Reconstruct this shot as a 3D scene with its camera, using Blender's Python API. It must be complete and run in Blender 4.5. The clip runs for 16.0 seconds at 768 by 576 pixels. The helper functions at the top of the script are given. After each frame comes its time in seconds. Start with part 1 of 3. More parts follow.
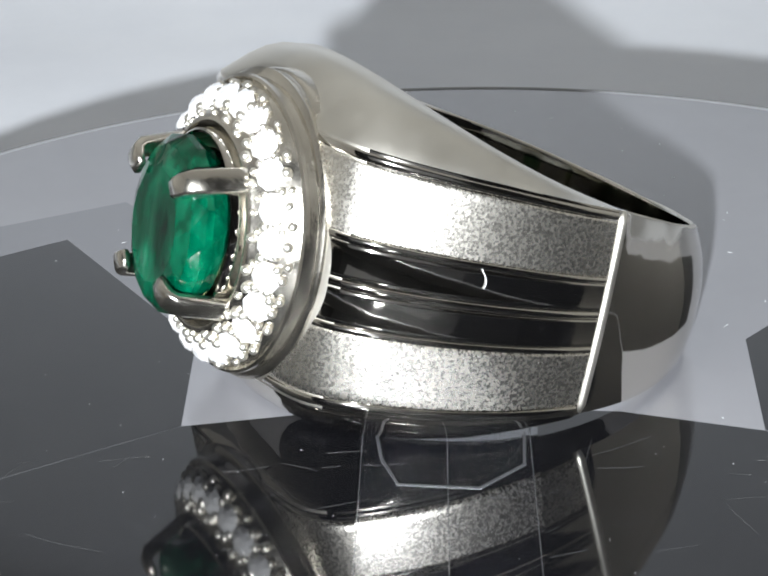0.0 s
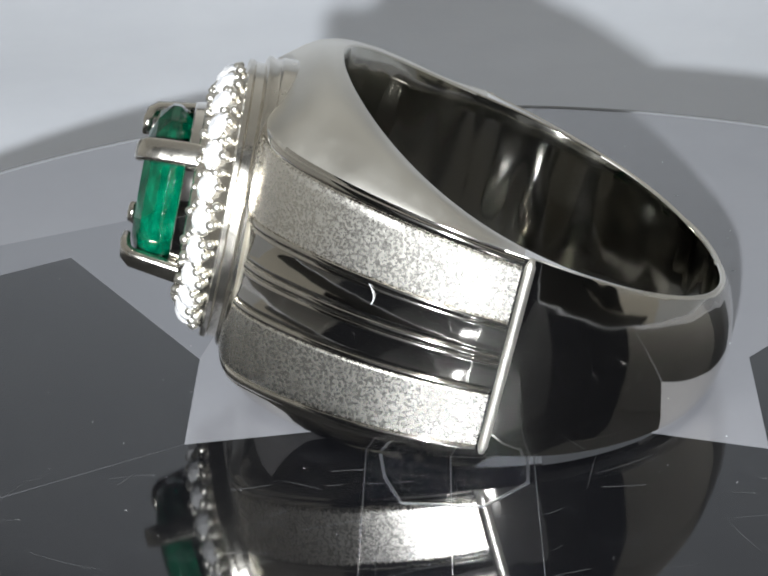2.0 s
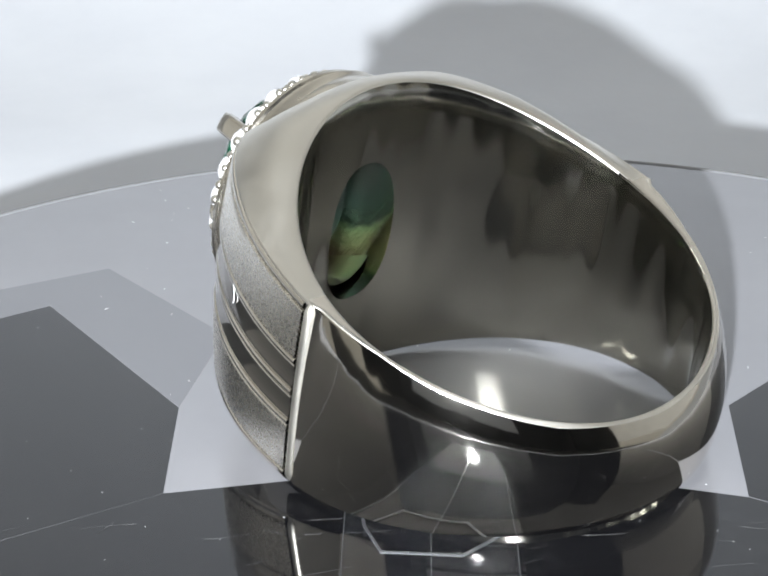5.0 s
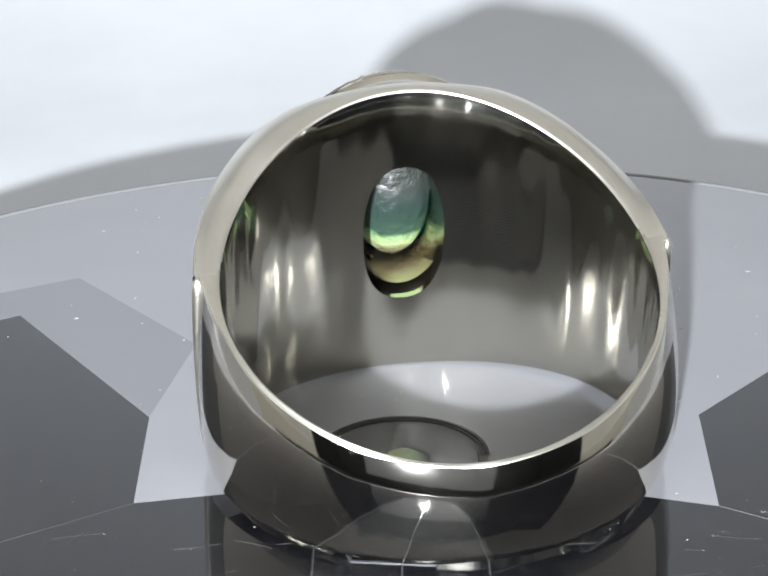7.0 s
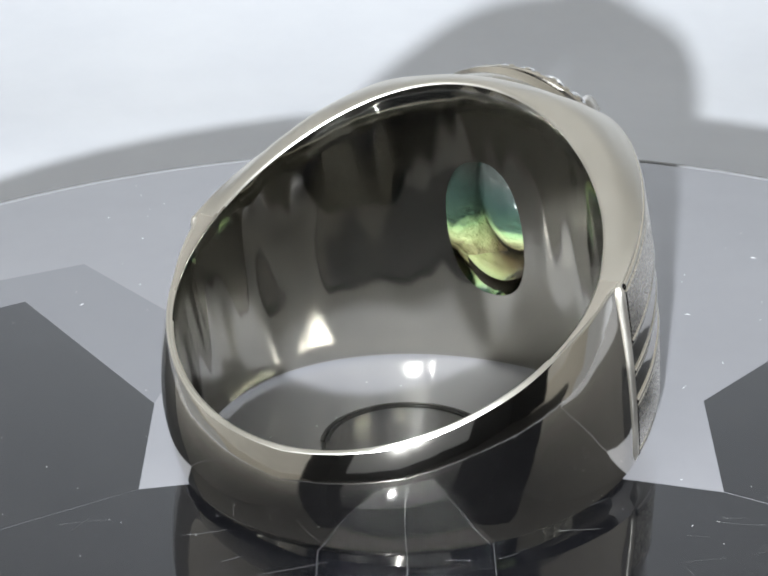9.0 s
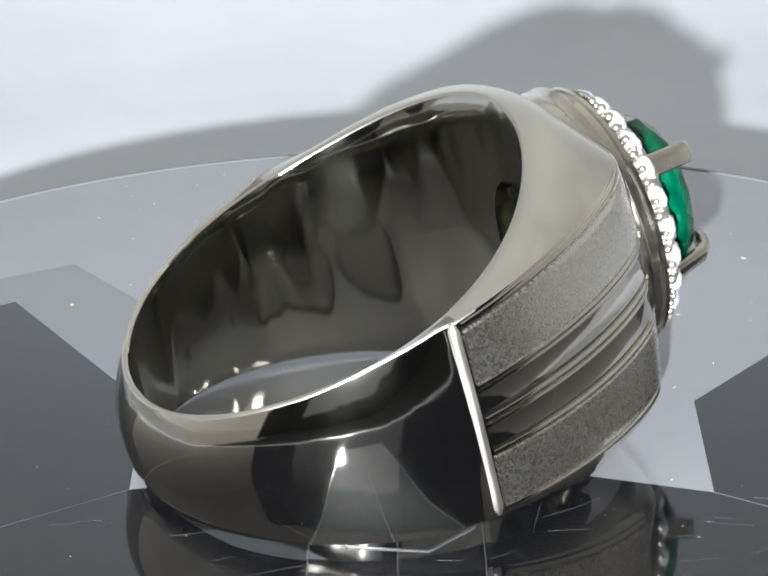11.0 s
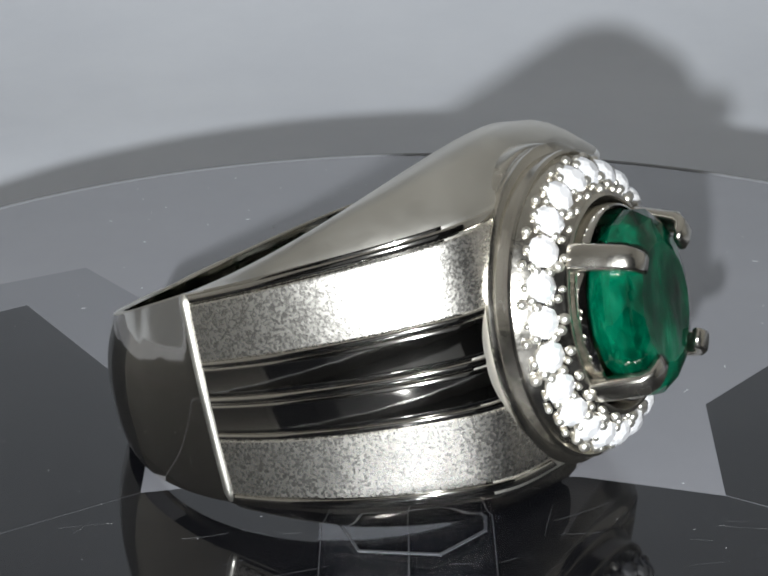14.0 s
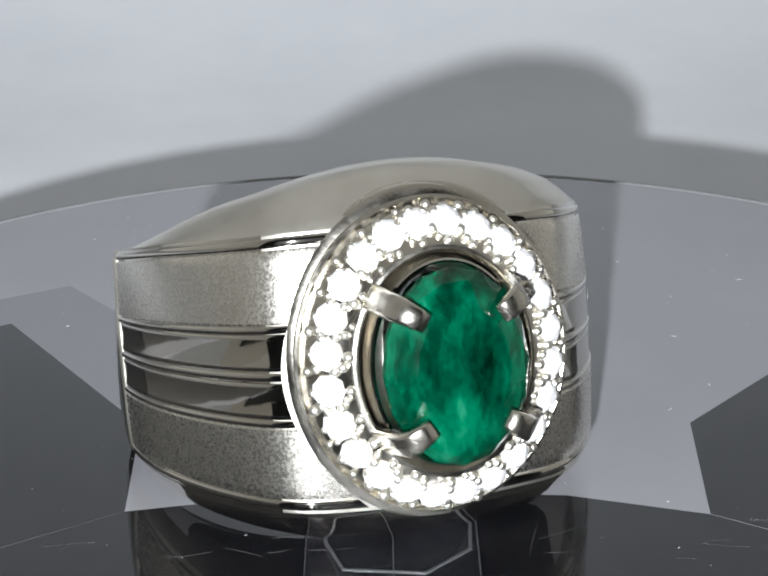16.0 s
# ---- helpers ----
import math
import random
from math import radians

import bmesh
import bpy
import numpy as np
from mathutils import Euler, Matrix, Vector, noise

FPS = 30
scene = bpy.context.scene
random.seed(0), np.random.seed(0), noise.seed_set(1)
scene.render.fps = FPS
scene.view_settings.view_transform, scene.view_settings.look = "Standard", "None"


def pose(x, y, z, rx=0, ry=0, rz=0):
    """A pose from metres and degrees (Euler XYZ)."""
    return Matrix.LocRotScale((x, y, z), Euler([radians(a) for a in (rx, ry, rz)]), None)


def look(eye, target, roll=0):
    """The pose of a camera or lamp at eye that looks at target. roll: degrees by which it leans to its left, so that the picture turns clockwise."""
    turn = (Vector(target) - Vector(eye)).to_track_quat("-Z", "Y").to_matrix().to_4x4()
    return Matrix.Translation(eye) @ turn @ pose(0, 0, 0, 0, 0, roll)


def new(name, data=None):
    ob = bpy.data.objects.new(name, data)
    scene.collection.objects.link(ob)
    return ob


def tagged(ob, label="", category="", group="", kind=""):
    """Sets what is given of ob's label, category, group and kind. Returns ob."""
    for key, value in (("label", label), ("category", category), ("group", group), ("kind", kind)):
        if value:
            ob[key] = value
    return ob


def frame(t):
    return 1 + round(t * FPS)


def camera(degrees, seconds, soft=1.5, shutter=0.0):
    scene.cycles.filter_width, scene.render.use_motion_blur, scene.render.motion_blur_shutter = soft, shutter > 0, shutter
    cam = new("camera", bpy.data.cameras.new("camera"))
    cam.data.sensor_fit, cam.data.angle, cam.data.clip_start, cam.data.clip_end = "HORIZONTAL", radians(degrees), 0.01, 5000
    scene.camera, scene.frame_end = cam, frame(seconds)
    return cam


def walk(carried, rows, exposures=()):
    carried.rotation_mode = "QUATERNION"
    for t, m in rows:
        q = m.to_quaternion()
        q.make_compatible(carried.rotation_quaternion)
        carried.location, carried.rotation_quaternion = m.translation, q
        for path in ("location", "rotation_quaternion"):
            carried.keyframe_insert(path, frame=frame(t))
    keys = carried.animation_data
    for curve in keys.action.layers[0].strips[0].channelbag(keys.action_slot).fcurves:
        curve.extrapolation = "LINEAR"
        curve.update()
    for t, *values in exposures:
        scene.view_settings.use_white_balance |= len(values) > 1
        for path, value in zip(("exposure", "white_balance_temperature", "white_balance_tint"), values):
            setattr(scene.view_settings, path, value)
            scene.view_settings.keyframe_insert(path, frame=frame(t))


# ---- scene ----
MM = 0.001
EXPOSURE = 0.62

# ---- camera and its path ----
cam = camera(22.60, 16.0, soft=2.0)
EYE = (0.00, -83.55, 41.59)
AIMS = [  # seconds, and the three turns in degrees
    (0.0, 65.750, 1.464, 1.302),
    (0.5, 65.683, 1.652, 1.748),
    (1.0, 65.861, 1.529, 1.456),
    (1.5, 65.908, 1.407, 1.166),
    (2.0, 66.291, 1.504, 1.395),
    (2.5, 66.551, 1.471, 1.317),
    (3.0, 66.908, 1.465, 1.302),
    (3.5, 66.617, 1.334, 0.991),
    (4.0, 67.424, 1.242, 0.774),
    (4.2, 67.681, 1.280, 0.864),
    (6.3, 67.722, 1.057, 0.335),
    (6.5, 67.448, 0.917, 0.002),
    (7.0, 67.982, 0.931, 0.035),
    (7.5, 68.165, 0.895, -0.050),
    (8.0, 68.445, 0.913, -0.007),
    (8.5, 68.086, 0.876, -0.096),
    (9.0, 67.573, 0.988, 0.172),
    (9.5, 67.938, 0.878, -0.090),
    (9.7, 68.073, 0.883, -0.078),
    (11.8, 67.336, 0.871, -0.107),
    (12.0, 67.559, 0.837, -0.187),
    (12.5, 67.902, 0.895, -0.049),
    (13.0, 68.087, 0.956, 0.095),
    (13.5, 68.266, 1.057, 0.335),
    (14.0, 67.679, 1.009, 0.221),
    (14.5, 67.958, 0.894, -0.052),
    (15.0, 67.970, 0.903, -0.032),
    (15.5, 68.025, 0.858, -0.139),
    (16.0, 68.217, 0.832, -0.198),
]
walk(cam, [(t, pose(EYE[0] * MM, EYE[1] * MM, EYE[2] * MM, a, b, c)) for t, a, b, c in AIMS], [(t, EXPOSURE + s) for t, s in (
    (0, 0.15), (1, -0.05), (1.7, -0.1), (2.5, 0.15), (3.5, 0.45), (6.5, 0.55), (7.5, 0.58), (9.5, 0.48), (11.8, 0.4),
    (12.5, 0.16), (13, -0.05), (13.5, -0.42), (14, -0.48), (14.5, -0.15), (16, -0.1))])

# ---- world, sun ----
SUN_UP, SUN_TURN = 35.0, 60.0      # where the sun stands outside
world = bpy.data.worlds.new("world")
scene.world = world
world.use_nodes = True
wn = world.node_tree.nodes
sky = wn.new("ShaderNodeTexSky")
sky.sky_type = "NISHITA"
sky.sun_disc = False
sky.sun_elevation = radians(SUN_UP)
sky.sun_rotation = radians(SUN_TURN)
sky.air_density, sky.dust_density, sky.ozone_density = 1.0, 1.5, 3.0
soft_sky = wn.new("ShaderNodeHueSaturation")      # a thin white overcast takes the blue out
soft_sky.inputs["Saturation"].default_value = 0.25
world.node_tree.links.new(sky.outputs[0], soft_sky.inputs["Color"])
world.node_tree.links.new(soft_sky.outputs[0], wn["Background"].inputs[0])
wn["Background"].inputs[1].default_value = 0.085
lamp = new("lamp", bpy.data.lights.new("lamp", "SPOT"))       # the small bright lamp behind the camera that glints in the silver
lamp.data.energy, lamp.data.shadow_soft_size, lamp.data.color = 2.9, 1.8 * MM, (0.945, 0.98, 1.0)
lamp.data.spot_size, lamp.data.spot_blend = radians(70), 0.25
lamp.matrix_world = look((-16 * MM, -152 * MM, 50 * MM), (0, 10 * MM, 22 * MM))
room_fill = new("room_fill", bpy.data.lights.new("room_fill", "AREA"))   # added fill for the room, at an unseen opening behind the paper
room_fill.data.shape, room_fill.data.size, room_fill.data.size_y, room_fill.data.energy = "RECTANGLE", 1.9, 0.66, 36.0
room_fill.data.color = (0.93, 0.975, 1.0)
room_fill.matrix_world = look((0.0, 2.36, 0.12), (0.0, 0.0, 0.12))


# ---- materials ----
def material(name, color, rough=0.5, metal=0.0, **extra):
    m = bpy.data.materials.new(name)
    m.use_nodes = True
    b = m.node_tree.nodes["Principled BSDF"]
    b.inputs["Base Color"].default_value = (*color, 1)
    b.inputs["Roughness"].default_value = rough
    b.inputs["Metallic"].default_value = metal
    for key, value in extra.items():
        b.inputs[key].default_value = value
    return m


def noise_node(m, scale, detail=4.0, rough=0.6, stretch=None):
    nt = m.node_tree
    co = nt.nodes.new("ShaderNodeTexCoord")
    n = nt.nodes.new("ShaderNodeTexNoise")
    n.inputs["Scale"].default_value = scale
    n.inputs["Detail"].default_value = detail
    n.inputs["Roughness"].default_value = rough
    if stretch:
        mp = nt.nodes.new("ShaderNodeMapping")
        mp.inputs["Scale"].default_value = stretch
        nt.links.new(co.outputs["Object"], mp.inputs[0])
        nt.links.new(mp.outputs[0], n.inputs["Vector"])
    else:
        nt.links.new(co.outputs["Object"], n.inputs["Vector"])
    return n


def ramp(m, src, low, high, a, b):
    r = m.node_tree.nodes.new("ShaderNodeValToRGB")
    r.color_ramp.elements[0].position, r.color_ramp.elements[1].position = low, high
    r.color_ramp.elements[0].color, r.color_ramp.elements[1].color = (*a, 1), (*b, 1)
    m.node_tree.links.new(src, r.inputs[0])
    return r.outputs[0]


def colour_by(m, src, low, high, a, b, socket="Base Color"):
    bsdf = m.node_tree.nodes["Principled BSDF"]
    m.node_tree.links.new(ramp(m, src, low, high, a, b), bsdf.inputs[socket])


def bump_by(m, src, strength, distance):
    bsdf = m.node_tree.nodes["Principled BSDF"]
    b = m.node_tree.nodes.new("ShaderNodeBump")
    b.inputs["Strength"].default_value, b.inputs["Distance"].default_value = strength, distance
    m.node_tree.links.new(src, b.inputs["Height"])
    m.node_tree.links.new(b.outputs[0], bsdf.inputs["Normal"])


def grey(v):
    return (v, v, v)


silver = material("polished_silver", (0.76, 0.735, 0.685), 0.07, 1.0)
n = noise_node(silver, 260, 3)
colour_by(silver, n.outputs[0], 0.3, 0.7, grey(0.045), grey(0.08), "Roughness")
bump_by(silver, noise_node(silver, 420, 2).outputs[0], 0.25, 0.00006)

# Darker than the outer silver: the hole's shade is put into the colour.
inner_silver = material("shaded_inner_silver", (0.46, 0.447, 0.40), 0.12, 1.0)
n = noise_node(inner_silver, 300, 3, 0.5, (1, 1, 0.25))
colour_by(inner_silver, n.outputs[0], 0.3, 0.7, grey(0.06), grey(0.15), "Roughness")
bump_by(inner_silver, noise_node(inner_silver, 300, 1.2, 0.4, (1, 1, 0.2)).outputs[0], 1.0, 0.0009)

satin = material("satin_silver", (0.66, 0.64, 0.59), 0.25, 1.0)
n = noise_node(satin, 300, 4)
colour_by(satin, n.outputs[0], 0.3, 0.7, grey(0.32), grey(0.45), "Roughness")
bump_by(satin, noise_node(satin, 900, 3).outputs[0], 0.3, 0.00005)

collar_silver = material("cast_silver", (0.66, 0.63, 0.57), 0.22, 1.0)
n = noise_node(collar_silver, 700, 4)
colour_by(collar_silver, n.outputs[0], 0.3, 0.7, grey(0.14), grey(0.28), "Roughness")
bump_by(collar_silver, noise_node(collar_silver, 1600, 3).outputs[0], 0.3, 0.00008)

frosted = material("frosted_silver", (0.80, 0.77, 0.715), 0.3, 1.0)
v = frosted.node_tree.nodes.new("ShaderNodeTexVoronoi")
v.inputs["Scale"].default_value = 9000
co = frosted.node_tree.nodes.new("ShaderNodeTexCoord")
frosted.node_tree.links.new(co.outputs["Object"], v.inputs["Vector"])
grain = frosted.node_tree.nodes.new("ShaderNodeMath")      # grains and coarser hammering
grain.operation = "MULTIPLY_ADD"
grain.inputs[1].default_value = 0.7
frosted.node_tree.links.new(noise_node(frosted, 2600, 3, 0.6, (1, 1, 1)).outputs[0], grain.inputs[0])
frosted.node_tree.links.new(v.outputs["Distance"], grain.inputs[2])
bump_by(frosted, grain.outputs[0], 0.12, 0.00004)
n = noise_node(frosted, 7000, 2)
colour_by(frosted, n.outputs[0], 0.35, 0.65, grey(0.23), grey(0.31), "Roughness")

emerald = material("emerald", (0.0, 0.20, 0.10), 0.04, 0.0, **{"IOR": 1.58, "Transmission Weight": 0.75})
n = noise_node(emerald, 550, 5, 0.7, (1, 1, 0.5))
depth = emerald.node_tree.nodes.new("ShaderNodeValToRGB")      # dark heart, bright green, pale feathers
veins = ((0.34, (0.0, 0.012, 0.006)), (0.48, (0.0, 0.085, 0.042)), (0.62, (0.0, 0.24, 0.12)), (0.78, (0.06, 0.46, 0.27)))
while len(depth.color_ramp.elements) < len(veins):
    depth.color_ramp.elements.new(0.5)
for e, (at, c) in zip(depth.color_ramp.elements, veins):
    e.position, e.color = at, (*c, 1)
emerald.node_tree.links.new(n.outputs[0], depth.inputs[0])
emerald.node_tree.links.new(depth.outputs[0], emerald.node_tree.nodes["Principled BSDF"].inputs["Base Color"])
bump_by(emerald, noise_node(emerald, 480, 3, 0.6, (1, 1, 0.35)).outputs[0], 0.35, 0.0003)
refracted_emerald = material("refracted_emerald", (0.30, 0.55, 0.25), 0.12, 0.0, **{"IOR": 1.58, "Transmission Weight": 0.15})
n = noise_node(refracted_emerald, 500, 4, 0.6, (1, 0.5, 1.0))
nt = refracted_emerald.node_tree
sep = nt.nodes.new("ShaderNodeSeparateXYZ")
co = nt.nodes.new("ShaderNodeTexCoord")
nt.links.new(co.outputs["Object"], sep.inputs[0])
up = nt.nodes.new("ShaderNodeMapRange")            # refracted light painted as bands of colour along the stone
up.inputs["From Min"].default_value, up.inputs["From Max"].default_value = -3.7 * MM, 3.7 * MM
nt.links.new(sep.outputs["Z"], up.inputs["Value"])
mix = nt.nodes.new("ShaderNodeMath")
mix.operation = "MULTIPLY_ADD"
mix.inputs[1].default_value = 0.35
nt.links.new(n.outputs[0], mix.inputs[0])
nt.links.new(up.outputs[0], mix.inputs[2])
band = nt.nodes.new("ShaderNodeValToRGB")
stops = ((0.18, (0.05, 0.045, 0.028)), (0.30, (0.105, 0.085, 0.045)), (0.38, (0.26, 0.31, 0.16)), (0.50, (0.16, 0.26, 0.13)),
         (0.56, (0.025, 0.05, 0.035)), (0.68, (0.015, 0.03, 0.027)), (0.9, (0.03, 0.035, 0.033)))
while len(band.color_ramp.elements) < len(stops):
    band.color_ramp.elements.new(0.5)
for e, (at, c) in zip(band.color_ramp.elements, stops):
    e.position, e.color = at, (*c, 1)
nt.links.new(mix.outputs[0], band.inputs[0])
nt.links.new(band.outputs[0], nt.nodes["Principled BSDF"].inputs["Base Color"])
bump_by(refracted_emerald, noise_node(refracted_emerald, 1100, 4, 0.7).outputs[0], 1.0, 0.0004)
zircon = material("white_zircon", (0.86, 0.86, 0.88), 0.07, 0.5, **{"IOR": 2.2})

paper = material("white_paper", (0.80, 0.81, 0.84), 0.75)
n = noise_node(paper, 60, 5)
colour_by(paper, n.outputs[0], 0.3, 0.7, (0.73, 0.76, 0.825), (0.78, 0.81, 0.87))
bump_by(paper, noise_node(paper, 900, 4).outputs[0], 0.15, 0.0001)

acrylic = material("grey_acrylic", (0.15, 0.152, 0.17), 0.15, 0.0, **{"IOR": 2.2})
n = noise_node(acrylic, 45, 5)
colour_by(acrylic, n.outputs[0], 0.3, 0.7, (0.165, 0.167, 0.184), (0.195, 0.197, 0.216))
ghost_acrylic = material("ghost_acrylic", (0.125, 0.127, 0.142), 0.15, 0.0, **{"IOR": 2.1})
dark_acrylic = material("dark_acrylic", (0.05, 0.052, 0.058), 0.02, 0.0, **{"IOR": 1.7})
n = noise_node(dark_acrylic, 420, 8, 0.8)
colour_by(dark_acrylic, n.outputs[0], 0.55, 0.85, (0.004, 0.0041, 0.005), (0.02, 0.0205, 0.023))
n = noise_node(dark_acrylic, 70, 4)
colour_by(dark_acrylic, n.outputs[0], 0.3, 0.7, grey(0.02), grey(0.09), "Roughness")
rim_acrylic = material("rim_acrylic", (0.20, 0.205, 0.22), 0.45, 0.0, **{"IOR": 1.6})
scratch = material("scratched_acrylic", (0.055, 0.056, 0.06), 0.4)
dust = material("dust", (0.45, 0.46, 0.48), 0.8)
cream_wood = material("cream_wood", (0.66, 0.63, 0.57), 0.5)
n = noise_node(cream_wood, 8, 6, 0.6, (6, 1, 1))
colour_by(cream_wood, n.outputs[0], 0.3, 0.7, (0.61, 0.58, 0.52), (0.70, 0.67, 0.61))
plaster = material("beige_plaster", (0.66, 0.645, 0.61), 0.9)
n = noise_node(plaster, 3, 6)
colour_by(plaster, n.outputs[0], 0.3, 0.7, (0.62, 0.605, 0.575), (0.70, 0.685, 0.65))
floor_wood = material("floor_wood", (0.16, 0.11, 0.075), 0.5)
n = noise_node(floor_wood, 4, 6, 0.6, (1, 8, 1))
colour_by(floor_wood, n.outputs[0], 0.3, 0.7, (0.11, 0.075, 0.05), (0.2, 0.14, 0.095))
matte_black = material("matte_black", (0.012, 0.012, 0.013), 0.8)
grey_plastic = material("grey_plastic", (0.3, 0.3, 0.31), 0.5)
edge_acrylic = material("acrylic_edge", (0.035, 0.036, 0.04), 0.2, 0.0, **{"IOR": 1.5})
clear = material("clear_acrylic", (0.98, 0.98, 1.0), 0.0, 0.0, **{"IOR": 1.49, "Transmission Weight": 1.0})


# ---- mesh helpers (shapes in millimetres) ----
def mesh(name, verts, faces, mat, smooth=True):
    me = bpy.data.meshes.new(name)
    me.from_pydata([tuple(MM * c for c in p) for p in verts], [], faces)
    bm = bmesh.new()
    bm.from_mesh(me)
    bmesh.ops.recalc_face_normals(bm, faces=bm.faces)
    bm.to_mesh(me)
    bm.free()
    me.materials.append(mat)
    for p in me.polygons:
        p.use_smooth = smooth
    return me


def part(name, me, parent, label=""):
    ob = new(name, me)
    ob.parent = parent
    return tagged(ob, label)


def sharp(ob, degrees=35):
    """Keep the edges steeper than this hard."""
    me = ob.data
    bm = bmesh.new()
    bm.from_mesh(me)
    for e in bm.edges:
        if len(e.link_faces) == 2 and e.calc_face_angle() > radians(degrees):
            e.smooth = False
    bm.to_mesh(me)
    bm.free()
    return ob


def grid(rows, close_i=False, close_j=False):
    """Verts and faces from rows of points."""
    ni, nj = len(rows), len(rows[0])
    verts = [p for r in rows for p in r]
    faces = []
    for i in range(ni if close_i else ni - 1):
        for j in range(nj if close_j else nj - 1):
            a, b = i, (i + 1) % ni
            c, d = j, (j + 1) % nj
            faces.append((a * nj + c, b * nj + c, b * nj + d, a * nj + d))
    return verts, faces


# ---- the ring, in its own space: x towards the stone, z along the finger hole ----
RI = 9.77                          # inner radius
BAR = radians(84.2)                  # where the shoulder panels end
HALO = math.atan2(5.6, 13.3)       # where they meet the head
HEAD_Z, STONE_UP = 0.65, 0.6      # the head sits above the middle, the green stone above the head


def outer_table():
    p0, p1, p2 = (12.95, 5.65), (7.9, 10.55), (1.08, 10.82)
    tab = [(0.0, 12.9)]
    tab += [(a, 12.9 / math.cos(a) - 0.35 * (a / HALO) ** 2) for a in np.linspace(0.02, HALO - 0.01, 8)]
    for k in range(41):
        s = k / 40
        x = (1 - s) ** 2 * p0[0] + 2 * s * (1 - s) * p1[0] + s * s * p2[0]
        y = (1 - s) ** 2 * p0[1] + 2 * s * (1 - s) * p1[1] + s * s * p2[1]
        tab.append((math.atan2(y, x), math.hypot(x, y)))
    tab += [(radians(86), 10.58), (radians(104), 10.13), (radians(130), 10.08), (radians(180), 10.1)]
    fine = np.radians(np.arange(-180, 181))
    r = np.interp(np.abs(fine), *np.array(tab).T)
    bell = np.exp(-0.5 * (np.arange(-15, 16) / 5.0) ** 2)
    soft = np.convolve(np.pad(r, 15, mode="reflect"), bell / bell.sum(), "valid")
    keep = np.clip((np.degrees(np.abs(fine)) - 45) / 25, 0, 1)       # round only the head's corners
    return np.stack([fine, soft * (1 - keep) + r * keep], 1)[180:]


OUT = outer_table()


def outer(a):
    a = abs((a + math.pi) % (2 * math.pi) - math.pi)
    return float(np.interp(a, OUT[:, 0], OUT[:, 1]))


def outer_top(a):
    a = abs((a + math.pi) % (2 * math.pi) - math.pi)
    return float(np.interp(math.degrees(a), (0, 24, 55, 84, 120, 150, 180), (6.3, 6.2, 5.55, 4.82, 3.35, 2.35, 2.0)))


def outer_low(a):
    a = abs((a + math.pi) % (2 * math.pi) - math.pi)
    return float(np.interp(math.degrees(a), (0, 24, 55, 84, 104, 120, 136, 150, 180), (6.0, 5.7, 5.2, 4.7, 4.15, 3.6, 3.15, 2.85, 2.5)))


def outer_half(a):
    return (outer_top(a) + outer_low(a)) / 2


def offset(a):
    """How far the middle of the outside sits above the ring's own middle."""
    return (outer_top(a) - outer_low(a)) / 2


def waves(a, *c):
    return sum(v * math.cos(k * a) for k, v in enumerate(c))


def inner_top(a):
    return waves(a, 4.936, 3.043, 0.415, 0.219)


def inner_low(a):
    return waves(a, 5.076, 2.655, 0.041, 0.106)


def dome(a):
    a = abs((a + math.pi) % (2 * math.pi) - math.pi)
    return float(np.interp(math.degrees(a), (0, 24, 60, 84.2, 86, 104, 180), (0.7, 0.42, 0.2, 0.14, 0.42, 0.9, 1.05)))


def crown(a, s):
    """How the outside rounds off across the width: softly on the shoulders, at the edges of the shank."""
    b = abs((a + math.pi) % (2 * math.pi) - math.pi)
    soft = 1 - s * s
    if b <= BAR:
        return dome(a) * soft
    if s > -0.35:                      # the shank leans in towards its upper edge and stays full below
        full = 1 - ((s + 0.35) / 1.35) ** 2.3
    else:
        full = 1 - 0.25 * ((-0.35 - s) / 0.65) ** 3
    q = min(1.0, (b - BAR) / 0.03)
    return dome(a) * (soft * (1 - q) + full * q)


def polar(r, a, z):
    return (r * math.cos(a), r * math.sin(a), z)


def surface(a, s, lift):
    """A point on the outside: s from -1 to 1 across the width, lift above it."""
    h = outer_half(a)
    return polar(outer(a) + crown(a, s) + lift, a, s * h + offset(a))


